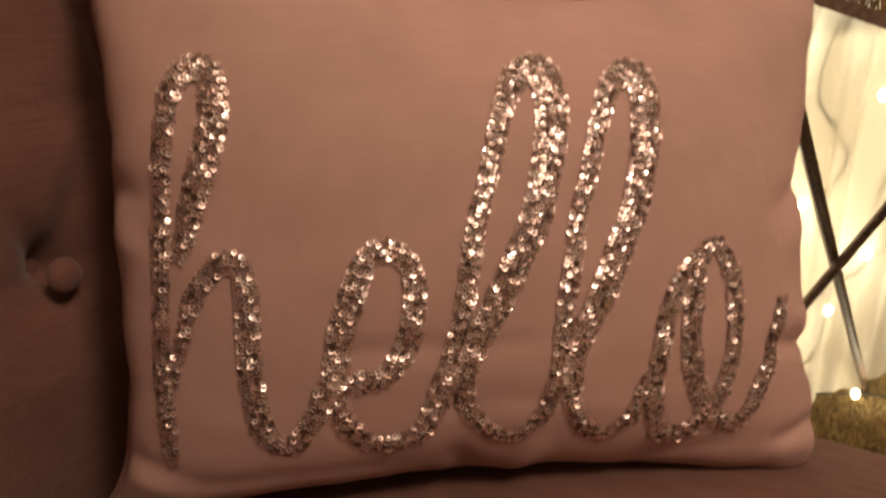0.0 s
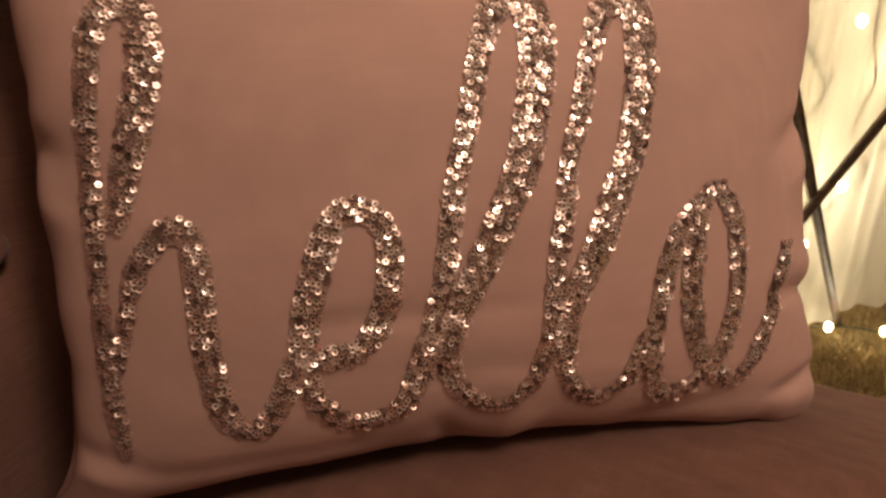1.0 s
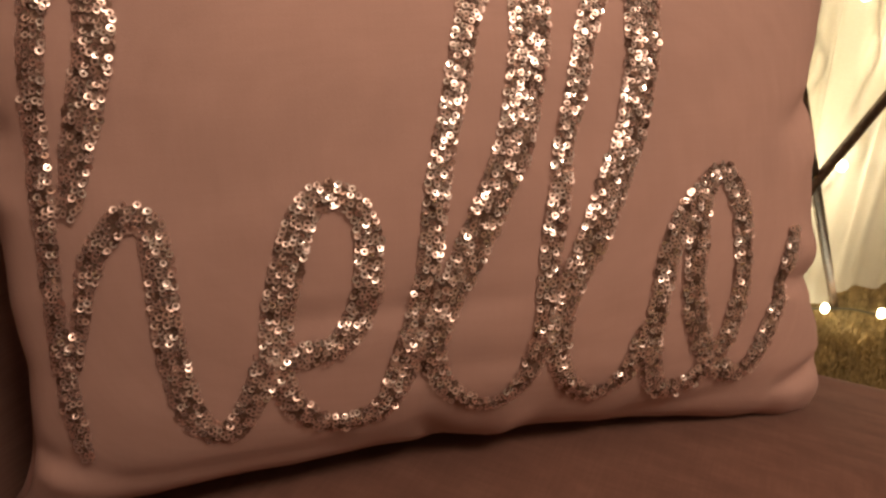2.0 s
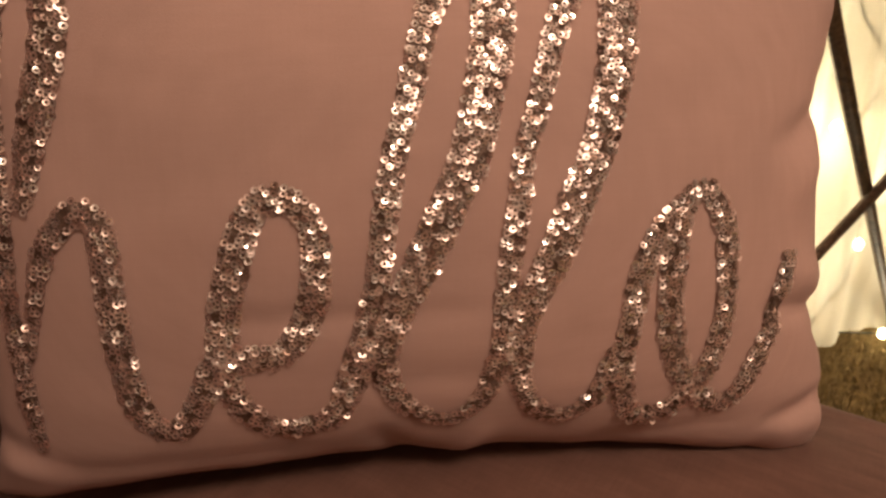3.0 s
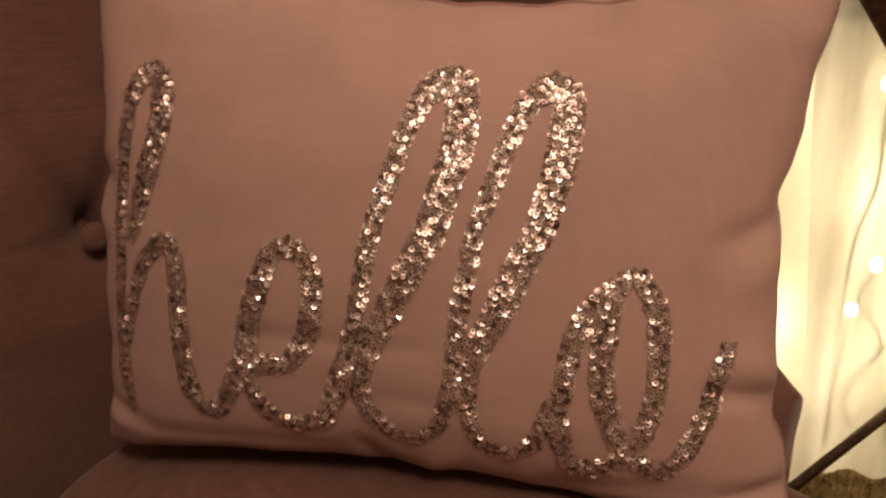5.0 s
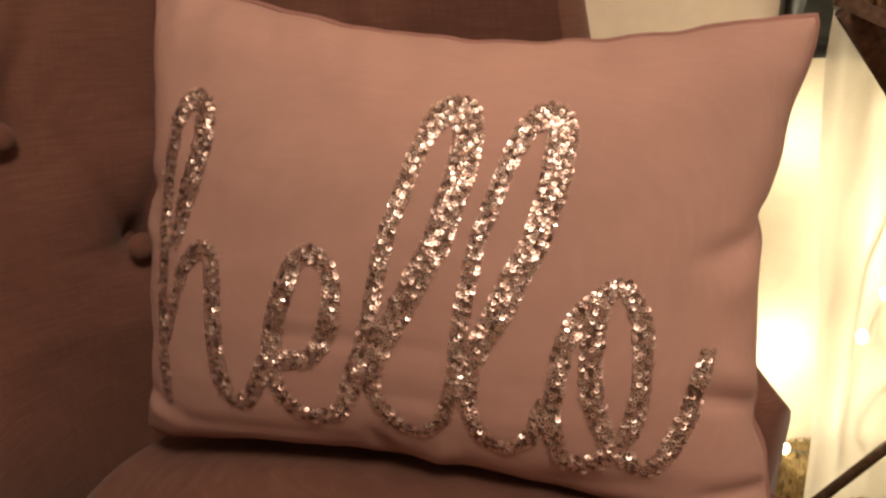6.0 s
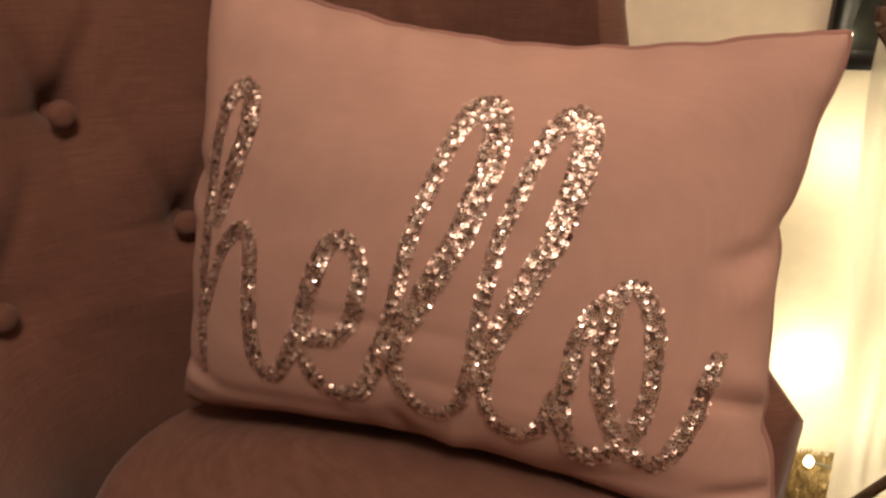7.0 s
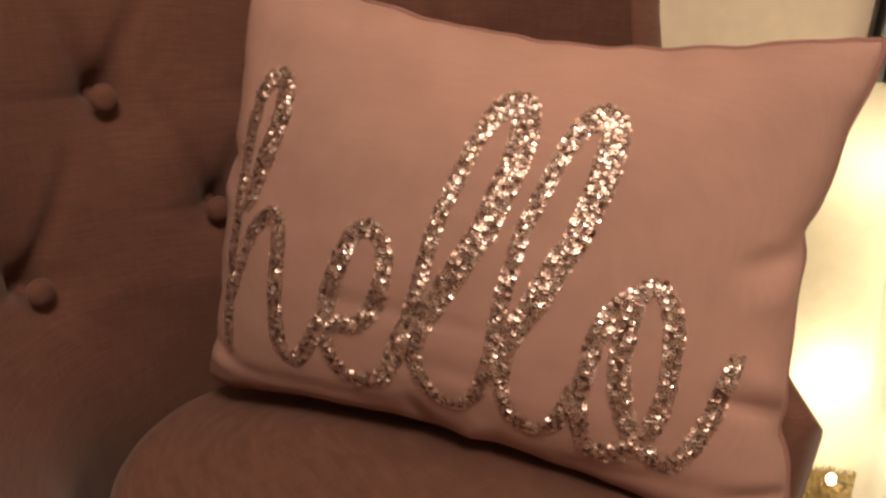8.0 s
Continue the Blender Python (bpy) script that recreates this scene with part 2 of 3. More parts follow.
def back_point(q, z, out=0.0):
    w = min(1, max(0, (z - 0.36) / 0.2))
    w = w * w * (3 - 2 * w)
    p = back_ring(q, LOW)[0].lerp(back_ring(q, HIGH)[0], w)
    p.x -= 0.15 * max(0, z - 0.5) * min(1, max(0, (-0.08 - p.x) / 0.2))
    p += back_ring(q, HIGH)[1] * out
    p.z = z
    return p


def crease(s, z, s0, z0, s1, z1, width):
    ds, dz = s1 - s0, z1 - z0
    t = min(1, max(0, ((s - s0) * ds + (z - z0) * dz) / (ds * ds + dz * dz)))
    d = math.hypot(s - s0 - t * ds, z - z0 - t * dz)
    return math.exp(-(d / width) ** 2) * (1 - 0.75 * t)


def tuft(q, z):
    """How far the padding is drawn in at a place of the back."""
    d, s = 0.0, along(q)
    for bq, bz in BUTTONS:
        bs = along(bq)
        if abs(s - bs) < 0.16 and abs(z - bz) < 0.16:
            r = math.hypot(s - bs, z - bz)
            d = max(d, 0.014 * math.exp(-(r / 0.024) ** 2) + 0.012 * math.exp(-(r / 0.065) ** 2))
            d += 0.011 * crease(s, z, bs, bz, bs - 0.048, bz + 0.105, 0.010)
            d += 0.011 * crease(s, z, bs, bz, bs + 0.048, bz + 0.105, 0.010)
            d += 0.0035 * crease(s, z, bs, bz, bs + 0.085, bz + 0.004, 0.004)
            d += 0.003 * crease(s, z, bs, bz, bs - 0.05, bz - 0.08, 0.007)
            d += 0.0035 * crease(s, z, bs, bz, bs - 0.006, bz - 0.13, 0.0045)
    return d + 0.003 * noise.noise((s * 7, z * 7, 0)) + 0.0012 * noise.noise((s * 24, z * 24, 5))


def back_shell():
    tops, zs = np.array([t[0] for t in TOP]), np.array([t[1] for t in TOP])
    samples = sorted({round(v, 5) for v in [*np.linspace(-1, 1, 34), *[g * (1 + k / 60) for g in (-1, 1) for k in range(61)], *[g * (2 + k / 30) for g in (-1, 1) for k in range(31)],
                                            *[g * (1.80 + k * 0.008) for g in (-1, 1) for k in range(24)]]})
    verts, faces, rows = [], [], 160
    thick = 0.045
    for q in samples:
        top = float(np.interp(back_ring(q, HIGH)[0].x, tops, zs))
        col = []
        for i in range(rows):
            z = 0.24 + (top - 0.02 - 0.24) * i / (rows - 1)
            col.append(back_point(q, z, tuft(q, z)))
        for k in range(1, 6):
            a = math.pi * k / 6
            col.append(back_point(q, top - 0.02 + 0.02 * math.sin(a), thick / 2 - thick / 2 * math.cos(a)))
        for i in range(14):
            col.append(back_point(q, (top - 0.02) + (0.10 - top + 0.02) * i / 13, thick))
        verts += col
    per = len(verts) // len(samples)
    for c in range(len(samples) - 1):
        for i in range(per):
            j = (i + 1) % per
            faces.append((c * per + i, c * per + j, (c + 1) * per + j, (c + 1) * per + i))
    faces += [tuple(range(per)), tuple(range((len(samples) - 1) * per, len(samples) * per))[::-1]]
    ob = from_lists("backrest", verts, faces, M_CHAIR, chair, "button-tufted wraparound back in mauve linen")
    bm = bmesh.new()
    bm.from_mesh(ob.data)
    bmesh.ops.recalc_face_normals(bm, faces=bm.faces)
    bm.to_mesh(ob.data)
    bm.free()


back_shell()


def button_mesh():
    bm = bmesh.new()
    prof = [(0.0, 0.0075), (0.005, 0.0071), (0.009, 0.0056), (0.0122, 0.003), (0.0130, 0.0), (0.0115, -0.003), (0.004, -0.004)]
    n, rings = 24, []
    for r, h in prof[1:]:
        rings.append([bm.verts.new((r * math.cos(2 * math.pi * k / n), r * math.sin(2 * math.pi * k / n), h)) for k in range(n)])
    tip = bm.verts.new((0, 0, prof[0][1]))
    for k in range(n):
        bm.faces.new((tip, rings[0][k], rings[0][(k + 1) % n]))
        for a, b in zip(rings, rings[1:]):
            bm.faces.new((a[k], b[k], b[(k + 1) % n], a[(k + 1) % n]))
    bm.faces.new(rings[-1])
    return bm


def place_buttons():
    first = None
    for s, z in BUTTONS:
        p = back_point(s, z, 0.006)
        out = back_ring(s, HIGH)[1]
        q = Vector((-out.x, -out.y, 0.10)).normalized().to_track_quat("Z", "Y")
        if first is None:
            ob = first = part("button", button_mesh(), M_CHAIR, chair, "round linen-covered button")
        else:
            ob = new("button", first.data)
            ob.parent = chair
            tagged(ob, "round linen-covered button")
        ob.matrix_basis = Matrix.LocRotScale(p, q, None)


place_buttons()


def rounded_plan(x0, x1, half, rear, front, inset=0.0, n=14, mid=0.03):
    """Outline of the seat: rear and front corner radii."""
    x0, x1, half = x0 + inset, x1 - inset, half - inset
    rear, front = max(0.01, rear - inset), max(0.01, front - inset)
    pts = []
    for cx, cy, r, a0 in ((x1 - front, half - front, front, 0), (x0 + rear, half - rear, rear, 90), (x0 + rear, -half + rear, rear, 180), (x1 - front, -half + front, front, 270)):
        pts += [(cx + r * math.cos(radians(a0 + 90 * k / n)), mid + cy + r * math.sin(radians(a0 + 90 * k / n))) for k in range(n + 1)]
    return pts


def padded(name, x0, x1, half, rear, front, z0, z1, edge, crown, label):
    """A block of upholstery with rounded edges and a domed top."""
    bm = bmesh.new()
    levels = [(0.0, z0)]
    levels += [(edge * (1 - math.cos(a)), z1 - edge + edge * math.sin(a)) for a in (math.pi / 2 * k / 7 for k in range(8))]
    for k in range(1, 12):
        i = edge + (half - edge - 0.012) * k / 11
        levels.append((i, z1 + crown * math.sin(math.pi / 2 * k / 11)))
    rings = []
    for inset, z in levels:
        ring = []
        for x, y in rounded_plan(x0, x1, half, rear, front, inset):
            dz = 0.0018 * noise.noise((x * 9, y * 9, 2)) if z > z1 - edge else 0
            ring.append(bm.verts.new((x, y, z + dz)))
        rings.append(ring)
    n = len(rings[0])
    for a, b in zip(rings, rings[1:]):
        for k in range(n):
            bm.faces.new((a[k], a[(k + 1) % n], b[(k + 1) % n], b[k]))
    bm.faces.new(rings[0][::-1]), bm.faces.new(rings[-1])
    return part(name, bm, M_CHAIR, chair, label)


padded("seat_cushion", -0.332, 0.345, 0.270, 0.18, 0.07, 0.262, SEAT - 0.009, 0.029, 0.033, "plump mauve linen seat cushion")
padded("base", -0.328, 0.335, 0.262, 0.175, 0.06, 0.105, 0.258, 0.012, 0.0, "upholstered seat base in mauve linen")
for lx, ly in ((0.28, 0.22), (0.28, -0.22), (-0.24, 0.2), (-0.24, -0.2)):
    bm = bmesh.new()
    tube(bm, [(lx * 1.05, ly * 1.05, 0.0), (lx, ly, 0.11)], lambda t: 0.014 + 0.008 * t, 14)
    part("leg", bm, M_WOOD, chair, "short dark wooden leg")

# ---- the throw pillow: local x across, y up its face, z out of its front ----
A, B, FRONT, BACK = 0.272, 0.200, 0.086, 0.070
turn = Matrix(((0.9807, -0.0309, 0.193), (0.1939, 0.2804, -0.9401), (-0.0251, 0.9594, 0.281)))
pillow = thing("throw_pillow", Matrix.Translation((0.0275, 0.5106, 0.5856)) @ turn.to_quaternion().to_matrix().to_4x4(),
               "dusty pink cotton throw pillow with sequin lettering, leaning in an armchair", "pillow")


def cloth_folds(x, y):
    """Folds and puckers of the pillow's front, in metres."""
    d = 0.0022 * noise.noise((x * 10, y * 12, 3)) + 0.0009 * noise.noise((x * 21, y * 26, 8)) + 0.0004 * noise.noise((x * 60, y * 60, 2))
    ex, ey = A - abs(x), B - abs(y)
    d += 0.0065 * math.exp(-max(ey, 0) / 0.022) * noise.noise((x * 38, y * 4, 1))
    d += 0.0060 * math.exp(-max(ex, 0) / 0.028) * noise.noise((x * 4, y * 38, 6))
    for x0, y0, x1, y1, w, h in ((0.265, 0.048, 0.19, 0.015, 0.009, -0.011), (0.265, 0.02, 0.20, -0.015, 0.011, 0.006), (0.262, -0.088, 0.185, -0.078, 0.007, -0.010), (0.262, -0.068, 0.20, -0.055, 0.010, 0.006),
                                 (-0.012, -0.172, -0.040, -0.128, 0.008, -0.010), (0.012, -0.172, 0.030, -0.135, 0.009, 0.006), (-0.255, -0.125, -0.195, -0.150, 0.006, -0.003), (-0.25, -0.145, -0.20, -0.165, 0.006, 0.002), (0.255, -0.150, 0.205, -0.160, 0.008, -0.007), (-0.262, 0.055, -0.22, 0.035, 0.008, -0.009),
                                 (-0.262, 0.03, -0.225, 0.0, 0.008, 0.006), (-0.11, -0.060, 0.06, -0.062, 0.007, -0.0024), (-0.05, -0.10, 0.12, -0.10, 0.008, -0.0013), (-0.2, -0.15, 0.0, -0.142, 0.007, -0.0020), (0.1, -0.158, 0.22, -0.15, 0.008, -0.0023), (-0.20, 0.16, -0.02, 0.15, 0.02, 0.002),
                                 (0.03, 0.18, 0.02, 0.13, 0.012, -0.006), (-0.08, 0.19, -0.075, 0.14, 0.010, -0.006), (-0.15, 0.195, -0.13, 0.15, 0.009, -0.006), (0.13, 0.182, 0.11, 0.14, 0.010, -0.006), (0.20, 0.19, 0.17, 0.15, 0.009, -0.005)):
        dx, dy = x1 - x0, y1 - y0
        t = min(1, max(0, ((x - x0) * dx + (y - y0) * dy) / (dx * dx + dy * dy)))
        r = math.hypot(x - x0 - t * dx, y - y0 - t * dy)
        if r < 3 * w:
            d += h * math.exp(-(r / w) ** 2) * (1 - t * t)
    return d


def outline(a, b):
    """A place of the seam's plane for a, b from -1 to 1: four uneven corners, edges drawn in between them."""
    l, r, d, u = (1 - a) / 2, (1 + a) / 2, (1 - b) / 2, (1 + b) / 2
    x = l * (-0.290 * d - 0.288 * u) + r * (0.282 * d + 0.287 * u) + (0.034 + 0.013 * d) * l * (1 - b ** 6) - (0.032 + 0.015 * u) * r * (1 - b * b)
    y = d * (-0.189 * l - 0.207 * r) + u * (0.207 + 0.004 * r + 0.037 * l * l) + (1 - a * a) * (-0.0375 * b - 0.0045)
    x -= a ** 9 * (1 if a > 0 else 0.4) * (0.006 * math.exp(-((b - 0.24) / 0.06) ** 2) + 0.005 * math.exp(-((b + 0.50) / 0.06) ** 2))
    x += 0.0024 * noise.noise((a * 1.3, b * 5.5, 7)) * a ** 6
    y += 0.0022 * noise.noise((a * 11, b * 1.3, 9)) * b ** 6
    ear = 1 - 0.058 * (a * a * b * b) ** 4
    return x * ear, y * ear


def droop(a, b):
    """How far the lower corner beside the chair's back hangs back."""
    return -0.026 * ((1 - a) * (1 - b) / 4) ** 14


def swell(a, b):
    return max(0.0, 1 - a * a) ** 0.30 * max(0.0, 1 - b * b) ** 0.44


def front(x, y):
    """Height of the front over the seam's plane at a place of it."""
    a, b = x / A, y / B
    for _ in range(8):
        ox, oy = outline(a, b)
        a, b = min(1, max(-1, a + (x - ox) / 0.26)), min(1, max(-1, b + (y - oy) / 0.18))
    s = swell(a, b)
    return FRONT * s + cloth_folds(x, y) * min(1, s * 3) + droop(a, b)


def front_normal(x, y):
    e = 0.002
    return Vector((front(x - e, y) - front(x + e, y), front(x, y - e) - front(x, y + e), 2 * e)).normalized()


def pillow_cover():
    nu, nv = 120, 90
    us, vs = [-math.cos(math.pi * i / nu) for i in range(nu + 1)], [-math.cos(math.pi * j / nv) for j in range(nv + 1)]
    us, vs = [0.55 * u + 0.45 * (2 * i / nu - 1) for i, u in enumerate(us)], [0.55 * v + 0.45 * (2 * j / nv - 1) for j, v in enumerate(vs)]
    for side in (1, -1):
        verts, faces = [], []
        for u in us:
            for v in vs:
                x, y = outline(u, v)
                s = swell(u, v)
                verts.append((x, y, droop(u, v) + (FRONT * s + cloth_folds(x, y) * min(1, s * 3) if side > 0 else -BACK * s)))
        for i in range(nu):
            for j in range(nv):
                q = (i * (nv + 1) + j, (i + 1) * (nv + 1) + j, (i + 1) * (nv + 1) + j + 1, i * (nv + 1) + j + 1)
                faces.append(q if side > 0 else q[::-1])
        from_lists("front_cover" if side > 0 else "back_cover", verts, faces, M_PILLOW, pillow)
    rim = []
    for k in range(80):
        rim.append((-1 + 2 * k / 80, -1))
    for k in range(60):
        rim.append((1, -1 + 2 * k / 60))
    for k in range(80):
        rim.append((1 - 2 * k / 80, 1))
    for k in range(60):
        rim.append((-1, 1 - 2 * k / 60))
    bm = bmesh.new()
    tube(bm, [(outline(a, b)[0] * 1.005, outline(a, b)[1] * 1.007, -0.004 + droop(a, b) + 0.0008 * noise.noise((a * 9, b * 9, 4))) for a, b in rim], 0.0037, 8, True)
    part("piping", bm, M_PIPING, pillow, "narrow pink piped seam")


pillow_cover()

# strokes of the word "hello": x, y and width in millimetres, in the pillow's plane
LETTER_H = [[(-216, -133, 8), (-217, -119, 12), (-218, -100, 13), (-218, -81, 13), (-218, -62, 12.5), (-217, -44, 12.5), (-216, -27, 12), (-215, -9, 12), (-214, 8, 13), (-213, 25, 13.5), (-212, 45, 13), (-210, 66, 14), (-208, 82, 14.5), (-205, 98, 15.5), (-198, 111, 16.5), (-189, 116, 17.5), (-180, 111, 18.5), (-178, 95, 19.5), (-180, 78, 19.5), (-185, 61, 19.5), (-190, 44, 18.5), (-195, 28, 17), (-199, 13, 14.5), (-204, 1, 11)],
            [(-211, -77, 7.5), (-208, -62, 9), (-204, -48, 10.5), (-200, -34, 12), (-194, -20, 13.5), (-185, -8, 15), (-174, -1, 15.5), (-166, -7, 16), (-164, -21, 16.5), (-164, -35, 16.5), (-164, -49, 16.5), (-164, -67, 17), (-163, -82, 17.5), (-161, -97, 17), (-157, -112, 16.5), (-149, -122, 15.5), (-138, -120, 15.5), (-129, -107, 15.5), (-122, -94, 17), (-117, -81, 16.5)]]
LETTER_E = [[(-114, -85, 13), (-106, -82, 16), (-96, -80, 16.5), (-84, -79, 16.5), (-74, -69, 17), (-66, -54, 17), (-63, -36, 16), (-63, -18, 15.5), (-67, -5, 15), (-77, 3, 15), (-88, 0, 16), (-96, -10, 17.5), (-102, -27, 18), (-107, -44, 18.5), (-111, -62, 18.5), (-113, -81, 18), (-111, -98, 16.5), (-104, -113, 16), (-91, -124, 14.5), (-77, -126, 14), (-62, -122, 15.5), (-51, -107, 16), (-45, -90, 17), (-41, -74, 15.5)]]
LETTER_L = [[(-53, -105, 13.5), (-46, -88, 16), (-40, -70, 15), (-35, -51, 14.5), (-31, -31, 14), (-28, -10, 14), (-25, 7, 14), (-20, 28, 14), (-13, 51, 14.5), (-8, 71, 14.5), (-3, 85, 15), (4, 102, 18), (14, 113, 22), (26, 113, 24), (30, 99, 24.5), (30, 84, 24), (28, 69, 23.5), (24, 53, 22.5), (15, 19, 22), (7, 2, 22), (-10, -33, 21), (-27, -69, 18), (-31, -87, 16.5), (-28, -102, 15), (-21, -114, 13), (-8, -124, 12), (4, -128, 10.5), (17, -122, 12), (26, -107, 14.5), (31, -91, 16)]]
LETTER_L2 = [[(32, -88, 15.5), (34, -63, 14.5), (35, -38, 13.5), (37, -20, 13.5), (40, -3, 13.5), (43, 20, 13), (49, 37, 13.5), (54, 54, 14), (59, 70, 14), (65, 87, 15), (73, 103, 17), (83, 112, 20.5), (94, 110, 22), (97, 99, 22.5), (96, 86, 23), (95, 71, 23), (92, 55, 22), (83, 22, 21), (75, 5, 21.5), (61, -29, 21.5), (45, -64, 17.5), (42, -84, 16), (43, -103, 15), (49, -118, 14), (60, -129, 13), (73, -132, 12), (85, -124, 13.5), (93, -110, 15.5), (98, -92, 15)]]
LETTER_O = [[(140, -7, 13), (128, -14, 14.5), (118, -26, 15.5), (111, -41, 16), (107, -56, 15.5), (105, -74, 15), (103, -94, 15), (104, -114, 15.5), (110, -132, 15.5), (122, -140, 15.5), (136, -136, 16), (147, -126, 16.5), (157, -110, 16.5), (162, -91, 16), (164, -72, 15), (163, -50, 15.5), (162, -33, 16), (156, -16, 15.5), (147, -4, 14), (136, -8, 14.5), (130, -25, 16), (128, -44, 17.5), (128, -66, 17.5), (132, -88, 18), (139, -108, 17), (153, -126, 17), (170, -137, 14.5), (183, -128, 15.5), (191, -110, 16), (198, -92, 15.5), (202, -72, 14.5), (206, -55, 13.5), (208, -45, 11)]]


def sequin_shape(r, n=10):
    """A cupped ring: vertices and faces."""
    verts, faces = [], []
    for rad, h in ((r, 0.00010), (r * 0.76, 0.00004), (r * 0.48, 0.0)):
        verts += [(rad * math.cos(2 * math.pi * k / n), rad * math.sin(2 * math.pi * k / n), h) for k in range(n)]
    for ring in (0, 1):
        for k in range(n):
            a, b = ring * n + k, ring * n + (k + 1) % n
            faces.append((a, b, b + n, a + n))
    return verts, faces


RING_V, RING_F = sequin_shape(0.00190)
ring_mesh = bpy.data.meshes.new("sequin")
ring_mesh.from_pydata(RING_V, [], RING_F)
ring_mesh.materials.append(M_SEQUIN)


def sequin_letter(strokes, name, singles, seed):
    rng = np.random.default_rng(seed)
    verts, faces, poses = [], [], []
    for stroke in strokes:
        path = smooth_path([(x / 1000, y / 1000, w / 1000) for x, y, w in stroke], 0.0032)
        d = np.gradient(path[:, :2], axis=0)
        d /= np.linalg.norm(d, axis=1)[:, None]
        base = len(verts)
        for i, ((x, y, w), (dx, dy)) in enumerate(zip(path, d)):
            for k in range(5):
                o = (k - 2) / 4 * (w - 0.005)
                px, py = x - dy * o, y + dx * o
                verts.append((px, py, front(px, py) + 0.0007 + 0.000003 * i + 0.0012 * (1 - (o / (w / 2)) ** 2)))
            if i:
                for k in range(4):
                    q = base + (i - 1) * 5 + k
                    faces.append((q, q + 5, q + 6, q + 1))
            across = max(2, round(w / 0.0034))
            for k in range(across):
                o = ((k + 0.5) / across - 0.5) * (w - 0.0012) + rng.normal(0, 0.00040)
                s = rng.normal(0, 0.0007)
                px, py = x - dy * o + dx * s, y + dx * o + dy * s
                nrm = front_normal(px, py)
                tilt = 0.14 if rng.random() < 0.72 else 0.42
                lie = noise.noise_vector((i * 0.22, k * 0.55, seed)) * 0.42 + Vector((0.06, 0.14, 0))
                e = o / (w / 2)
                lie += Vector((-dy, dx, 0)) * 0.30 * e
                nrm = (nrm + Vector((rng.normal(0, tilt) + lie.x, rng.normal(0, tilt) + lie.y, 0))).normalized()
                q = nrm.to_track_quat("Z", "Y")
                poses.append(Matrix.LocRotScale(Vector((px, py, front(px, py) + 0.0010 + 0.0012 * (1 - min(1, e * e)) + rng.uniform(0, 0.0010))), q, Vector((1, 1, 1)) * rng.uniform(0.9, 1.1)))
    letter = from_lists(name, verts, faces, M_TULLE, pillow, "cursive letter of rose-gold sequins on brown tulle")
    own = set(rng.permutation(len(poses))[:singles].tolist())
    rest_v, rest_f = [], []
    for i, m in enumerate(poses):
        if i in own:
            ob = new("sequin", ring_mesh)
            ob.parent = letter
            ob.matrix_basis = m
        else:
            k = len(rest_v)
            rest_v += [tuple(m @ Vector(v)) for v in RING_V]
            rest_f += [tuple(k + j for j in f) for f in RING_F]
    tagged(from_lists("sequins", rest_v, rest_f, M_SEQUINS, letter, "overlapping rose-gold ring sequins", False), "", "", "", "stuff")


# ---- the tray table beside the chair ----
def board(bm, p, q, side, w0, w1, thick):
    """A flat bar from p to q whose width, along side, goes from w0 to w1."""
    p, q = Vector(p), Vector(q)
    d = (q - p).normalized()
    side = (Vector(side) - d * d.dot(Vector(side))).normalized()
    n = d.cross(side) * thick / 2
    ring = [[bm.verts.new(c + side * s * w / 2 + n * k) for s, k in ((-1, -1), (1, -1), (1, 1), (-1, 1))] for c, w in ((p, w0), (p.lerp(q, 0.86), w0 + (w1 - w0) * 0.22), (q, w1))]
    for a, b in zip(ring, ring[1:]):
        for k in range(4):
            bm.faces.new((a[k], a[(k + 1) % 4], b[(k + 1) % 4], b[k]))
    bm.faces.new(ring[0]), bm.faces.new(ring[-1][::-1])
    bmesh.ops.bevel(bm, geom=[e for e in bm.edges if len(e.link_faces) == 2], offset=0.0015, segments=2, affect="EDGES")


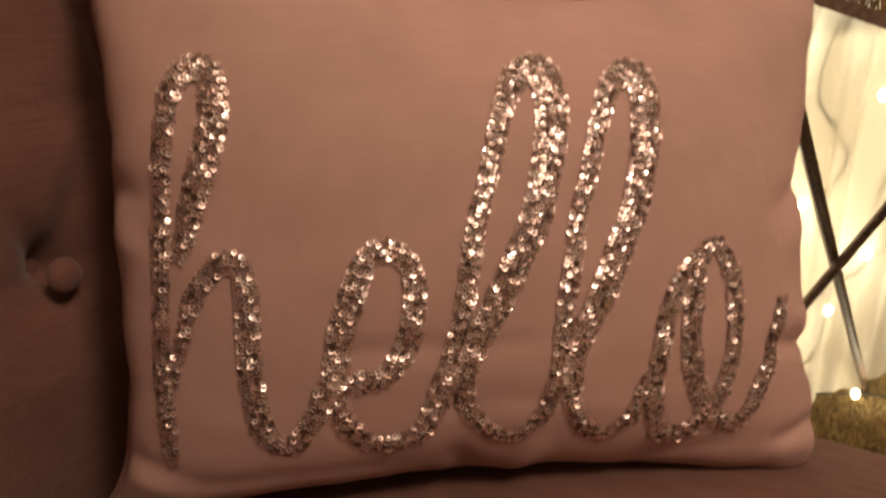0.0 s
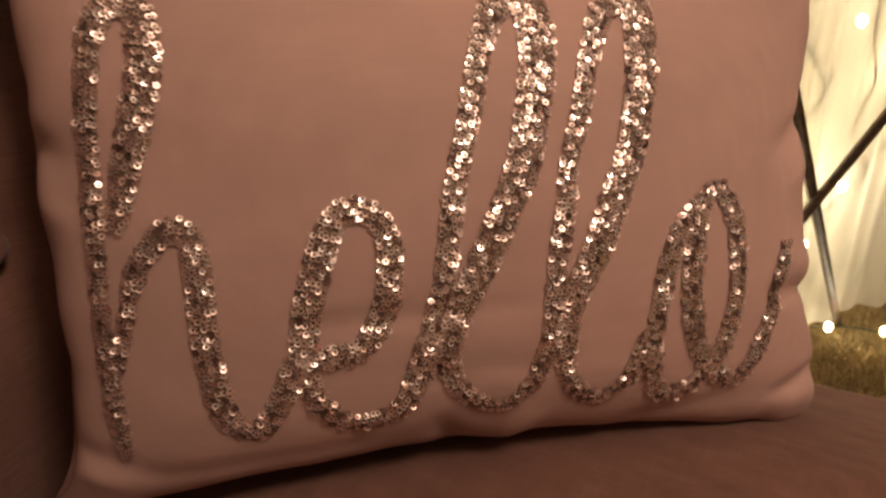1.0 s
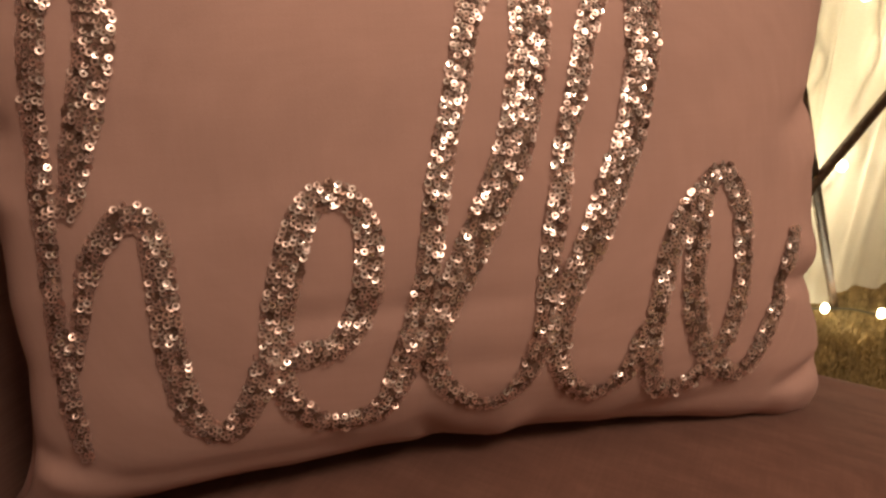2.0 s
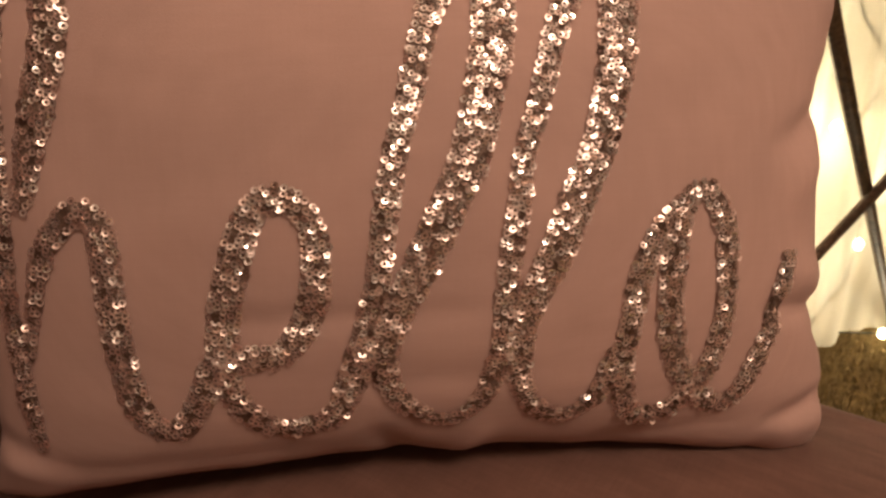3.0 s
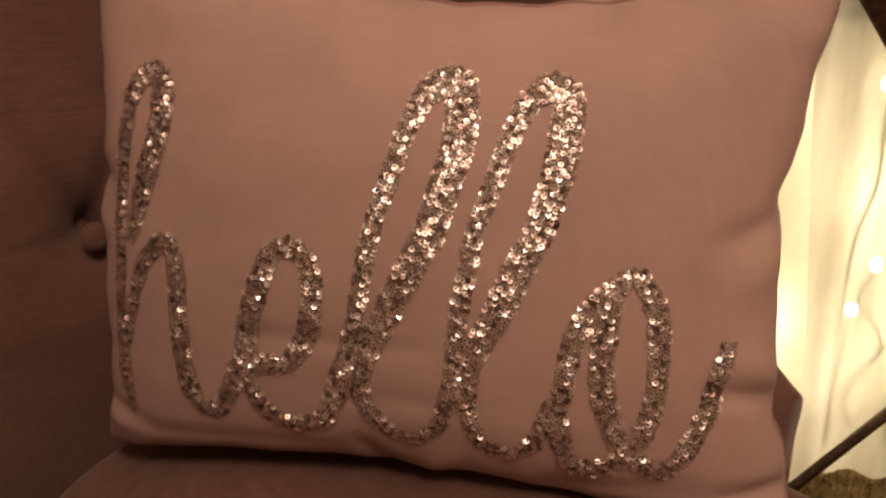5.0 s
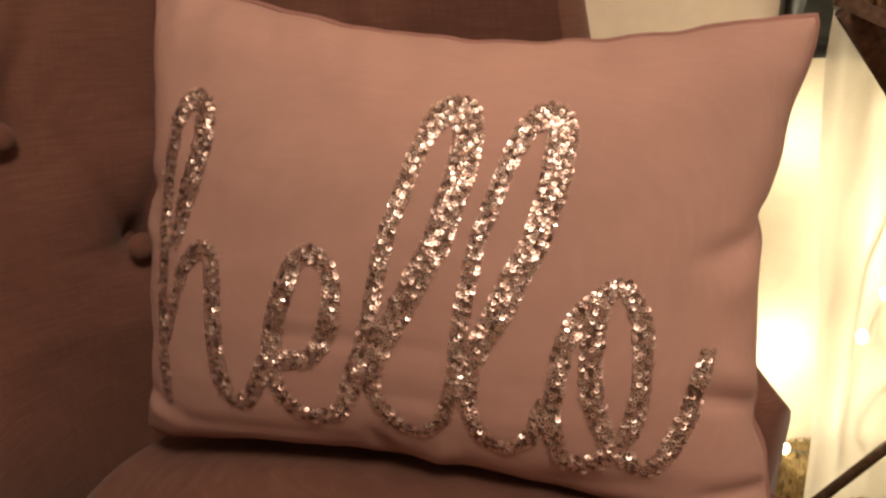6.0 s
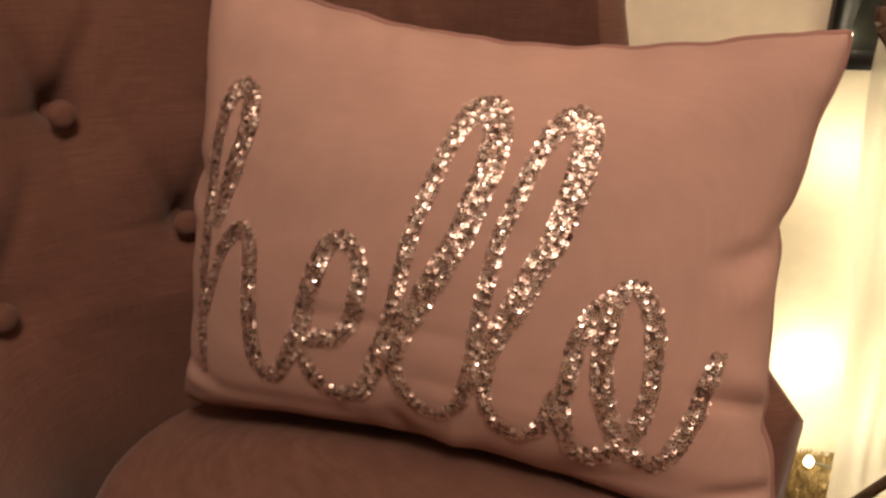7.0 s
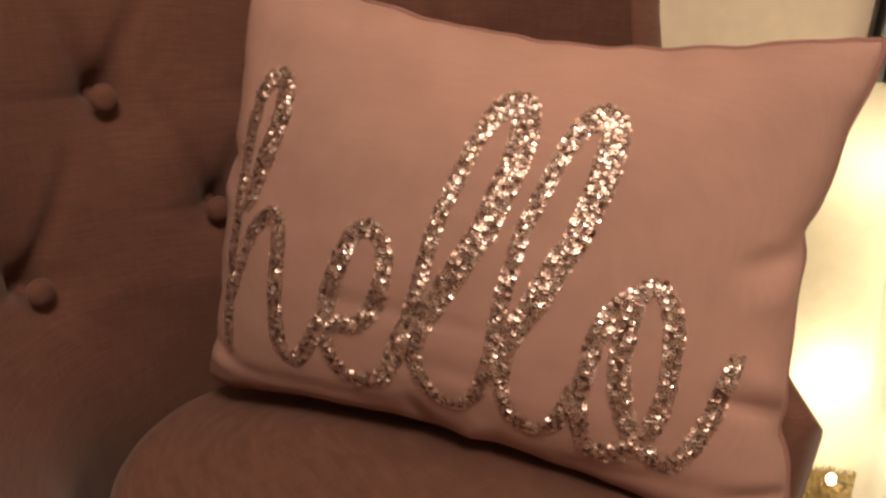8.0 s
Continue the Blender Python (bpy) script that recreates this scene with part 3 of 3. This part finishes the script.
def tray_table():
    table = thing("tray_table", Matrix.Identity(4), "square carved wooden tray table with fretwork apron and crossed legs", "table")
    p0 = Vector((0.316, 0.80, 0))
    e1, e2 = Vector((0.93, -0.37, 0)).normalized() * 0.46, Vector((0.37, 0.93, 0)).normalized() * 0.46
    for foot, head, w in (((0.835, 1.256, 0.0), (0.327, 0.795, 0.775), 0.034), ((0.319, 0.963, 0.0), (0.90, 1.094, 0.775), 0.018), ((0.98, 0.72, 0.0), (0.735, 0.64, 0.775), 0.040)):
        bm = bmesh.new()
        board(bm, foot, head, (1, 0.25, 0), 0.011, w, 0.012)
        part("leg", bm, M_LEG, table, "slanting tapered dark wooden leg")
    bm = bmesh.new()
    c = p0 + (e1 + e2) / 2
    m = Matrix.Translation((c.x, c.y, 0.845)) @ Matrix.Rotation(math.atan2(e1.y, e1.x), 4, "Z") @ Matrix.Diagonal((0.47, 0.47, 0.016, 1))
    bmesh.ops.create_cube(bm, size=1, matrix=m)
    bmesh.ops.bevel(bm, geom=bm.edges[:], offset=0.003, segments=2, affect="EDGES")
    part("tabletop", bm, M_LEG, table, "dark brown wooden top", False)
    for a, e in ((p0, e1), (p0 + e1, e2), (p0 + e1 + e2, -e1), (p0 + e2, -e2)):
        low = lambda t: 0.773 - 0.207 * min(t, 1 - t) + 0.106 * min(t, 1 - t) ** 2
        n = 40
        bm = bmesh.new()
        out = Vector((e.y, -e.x, 0)).normalized() * 0.006
        ring = []
        for k in range(n + 1):
            t = k / n
            p = a + e * t
            z = low(t)
            ring.append([bm.verts.new((p.x + out.x * g, p.y + out.y * g, zz)) for g, zz in ((-1, z), (1, z), (1, z + 0.014), (-1, z + 0.014))])
        for r0, r1 in zip(ring, ring[1:]):
            for k in range(4):
                bm.faces.new((r0[k], r0[(k + 1) % 4], r1[(k + 1) % 4], r1[k]))
        bm.faces.new(ring[0]), bm.faces.new(ring[-1][::-1])
        apron = part("apron", bm, M_LEG, table, "carved dark band along a fretwork apron", False)
        bm = bmesh.new()
        for k in range(46):
            for way in (1, -1):
                t0 = (k + 0.5) / 46
                t1 = min(1, max(0, t0 + way * 0.05))
                u, v = a + e * t0, a + e * t1
                u.z, v.z = low(t0) + 0.012, 0.838
                tube(bm, [u, u.lerp(v, 0.5) + out * 0.3, v], 0.0020, 5)
        part("fretwork", bm, M_FRET, apron, "open brown wooden fretwork")


tray_table()


# ---- curtain, light string, picture ----
def curtain_y(x, z):
    y = 1.12 + 0.40 * min(x - 0.45, 0.62) + 0.10 * max(0, x - 1.07)
    g = 0.5 + 0.5 * min(1, z / 0.5)
    return y + g * (0.022 * math.sin(x * 44 + 1.3 * math.sin(z * 2.1)) + 0.012 * math.sin(x * 103 + 1.7 + 2.2 * z)) + 0.02 * noise.noise((x * 4, z * 1.6, 2))


def curtain():
    nx, nz = 280, 80
    verts, faces = [], []
    for i in range(nx + 1):
        for j in range(nz + 1):
            z = 0.012 + 2.3 * j / nz
            x = 0.392 - 0.055 * min(1, z / 0.7) + 0.008 * math.sin(z * 7) + 1.5 * i / nx
            verts.append((x, curtain_y(x, z), z))
    for i in range(nx):
        for j in range(nz):
            q = i * (nz + 1) + j
            faces.append((q, q + nz + 1, q + nz + 2, q + 1))
    ob = from_lists("curtain", verts, faces, M_SHEER, None, "sheer white floor-length curtain lit by a light string")
    tagged(ob, "", "curtain")


curtain()


def light_string():
    ob = thing("string_lights", Matrix.Identity(4), "warm white bulbs on a dark wire, draped along curtain and carpet", "string lights")
    rng = np.random.default_rng(9)
    runs = [LAID, [HUNG[-1], (0.33, 1.245, 0.95), (0.42, 1.27, 1.3)]]
    for x0 in (0.40, 0.47, 0.56, 0.66, 0.76, 0.88):
        runs.append([(max(0.43, x0 + rng.uniform(-0.05, 0.05)), 0, z) for z in np.arange(0.06, 1.5, 0.085)])
    for run in runs:
        pts = []
        for x, y, z in smooth_path([(p[2], p[0], p[1]) if p[2] > 0.05 else (p[0], p[1], p[2]) for p in run], 0.012):
            pts.append(Vector((y, curtain_y(y, x) + 0.007 if z < 0.5 else z, x)) if run is not LAID else Vector((x, y, z)))
        bm = bmesh.new()
        tube(bm, pts, 0.0024 if run is not LAID else 0.0016, 6)
        part("wire", bm, M_WIRE, ob, "thin dark green wire")
    bm = bmesh.new()
    bmesh.ops.create_uvsphere(bm, u_segments=12, v_segments=8, radius=0.0078)
    bmesh.ops.scale(bm, vec=(1, 1, 1.35), verts=bm.verts)
    first = part("bulb", bm, M_BULB, ob, "small glowing warm white bulb")
    first.location = HUNG[0]
    for p in HUNG[1:] + LAID:
        b = new("bulb", first.data)
        b.parent, b.location = ob, p
        tagged(b, "small glowing warm white bulb")


light_string()


def picture():
    ob = thing("picture", ROOM @ Matrix.Translation((0.215, -0.003, 1.028)), "dark picture in a black frame hung on the cream wall", "picture")
    w, h, b = 0.335, 0.34, 0.028
    for name, x0, x1, z0, z1 in (("frame_side", -w, -w + b, -h, h), ("frame_side", w - b, w, -h, h), ("frame_rail", -w + b, w - b, -h, -h + b), ("frame_rail", -w + b, w - b, h - b, h)):
        bm = bmesh.new()
        box(bm, x0, x1, -0.022, 0.0, z0, z1)
        bmesh.ops.bevel(bm, geom=bm.edges[:], offset=0.003, segments=2, affect="EDGES")
        part(name, bm, M_BLACK, ob)
    bm = bmesh.new()
    box(bm, -w + b, w - b, -0.010, -0.002, -h + b, h - b)
    part("print", bm, M_PRINT, ob, "dark grey glazed print", False)


picture()

# ---- sequins last ----
sequin_letter(LETTER_H, "letter_h", 60, 11)
sequin_letter(LETTER_E, "letter_e", 60, 12)
sequin_letter(LETTER_L, "letter_l", 60, 13)
sequin_letter(LETTER_L2, "letter_l", 60, 14)
sequin_letter(LETTER_O, "letter_o", 60, 15)
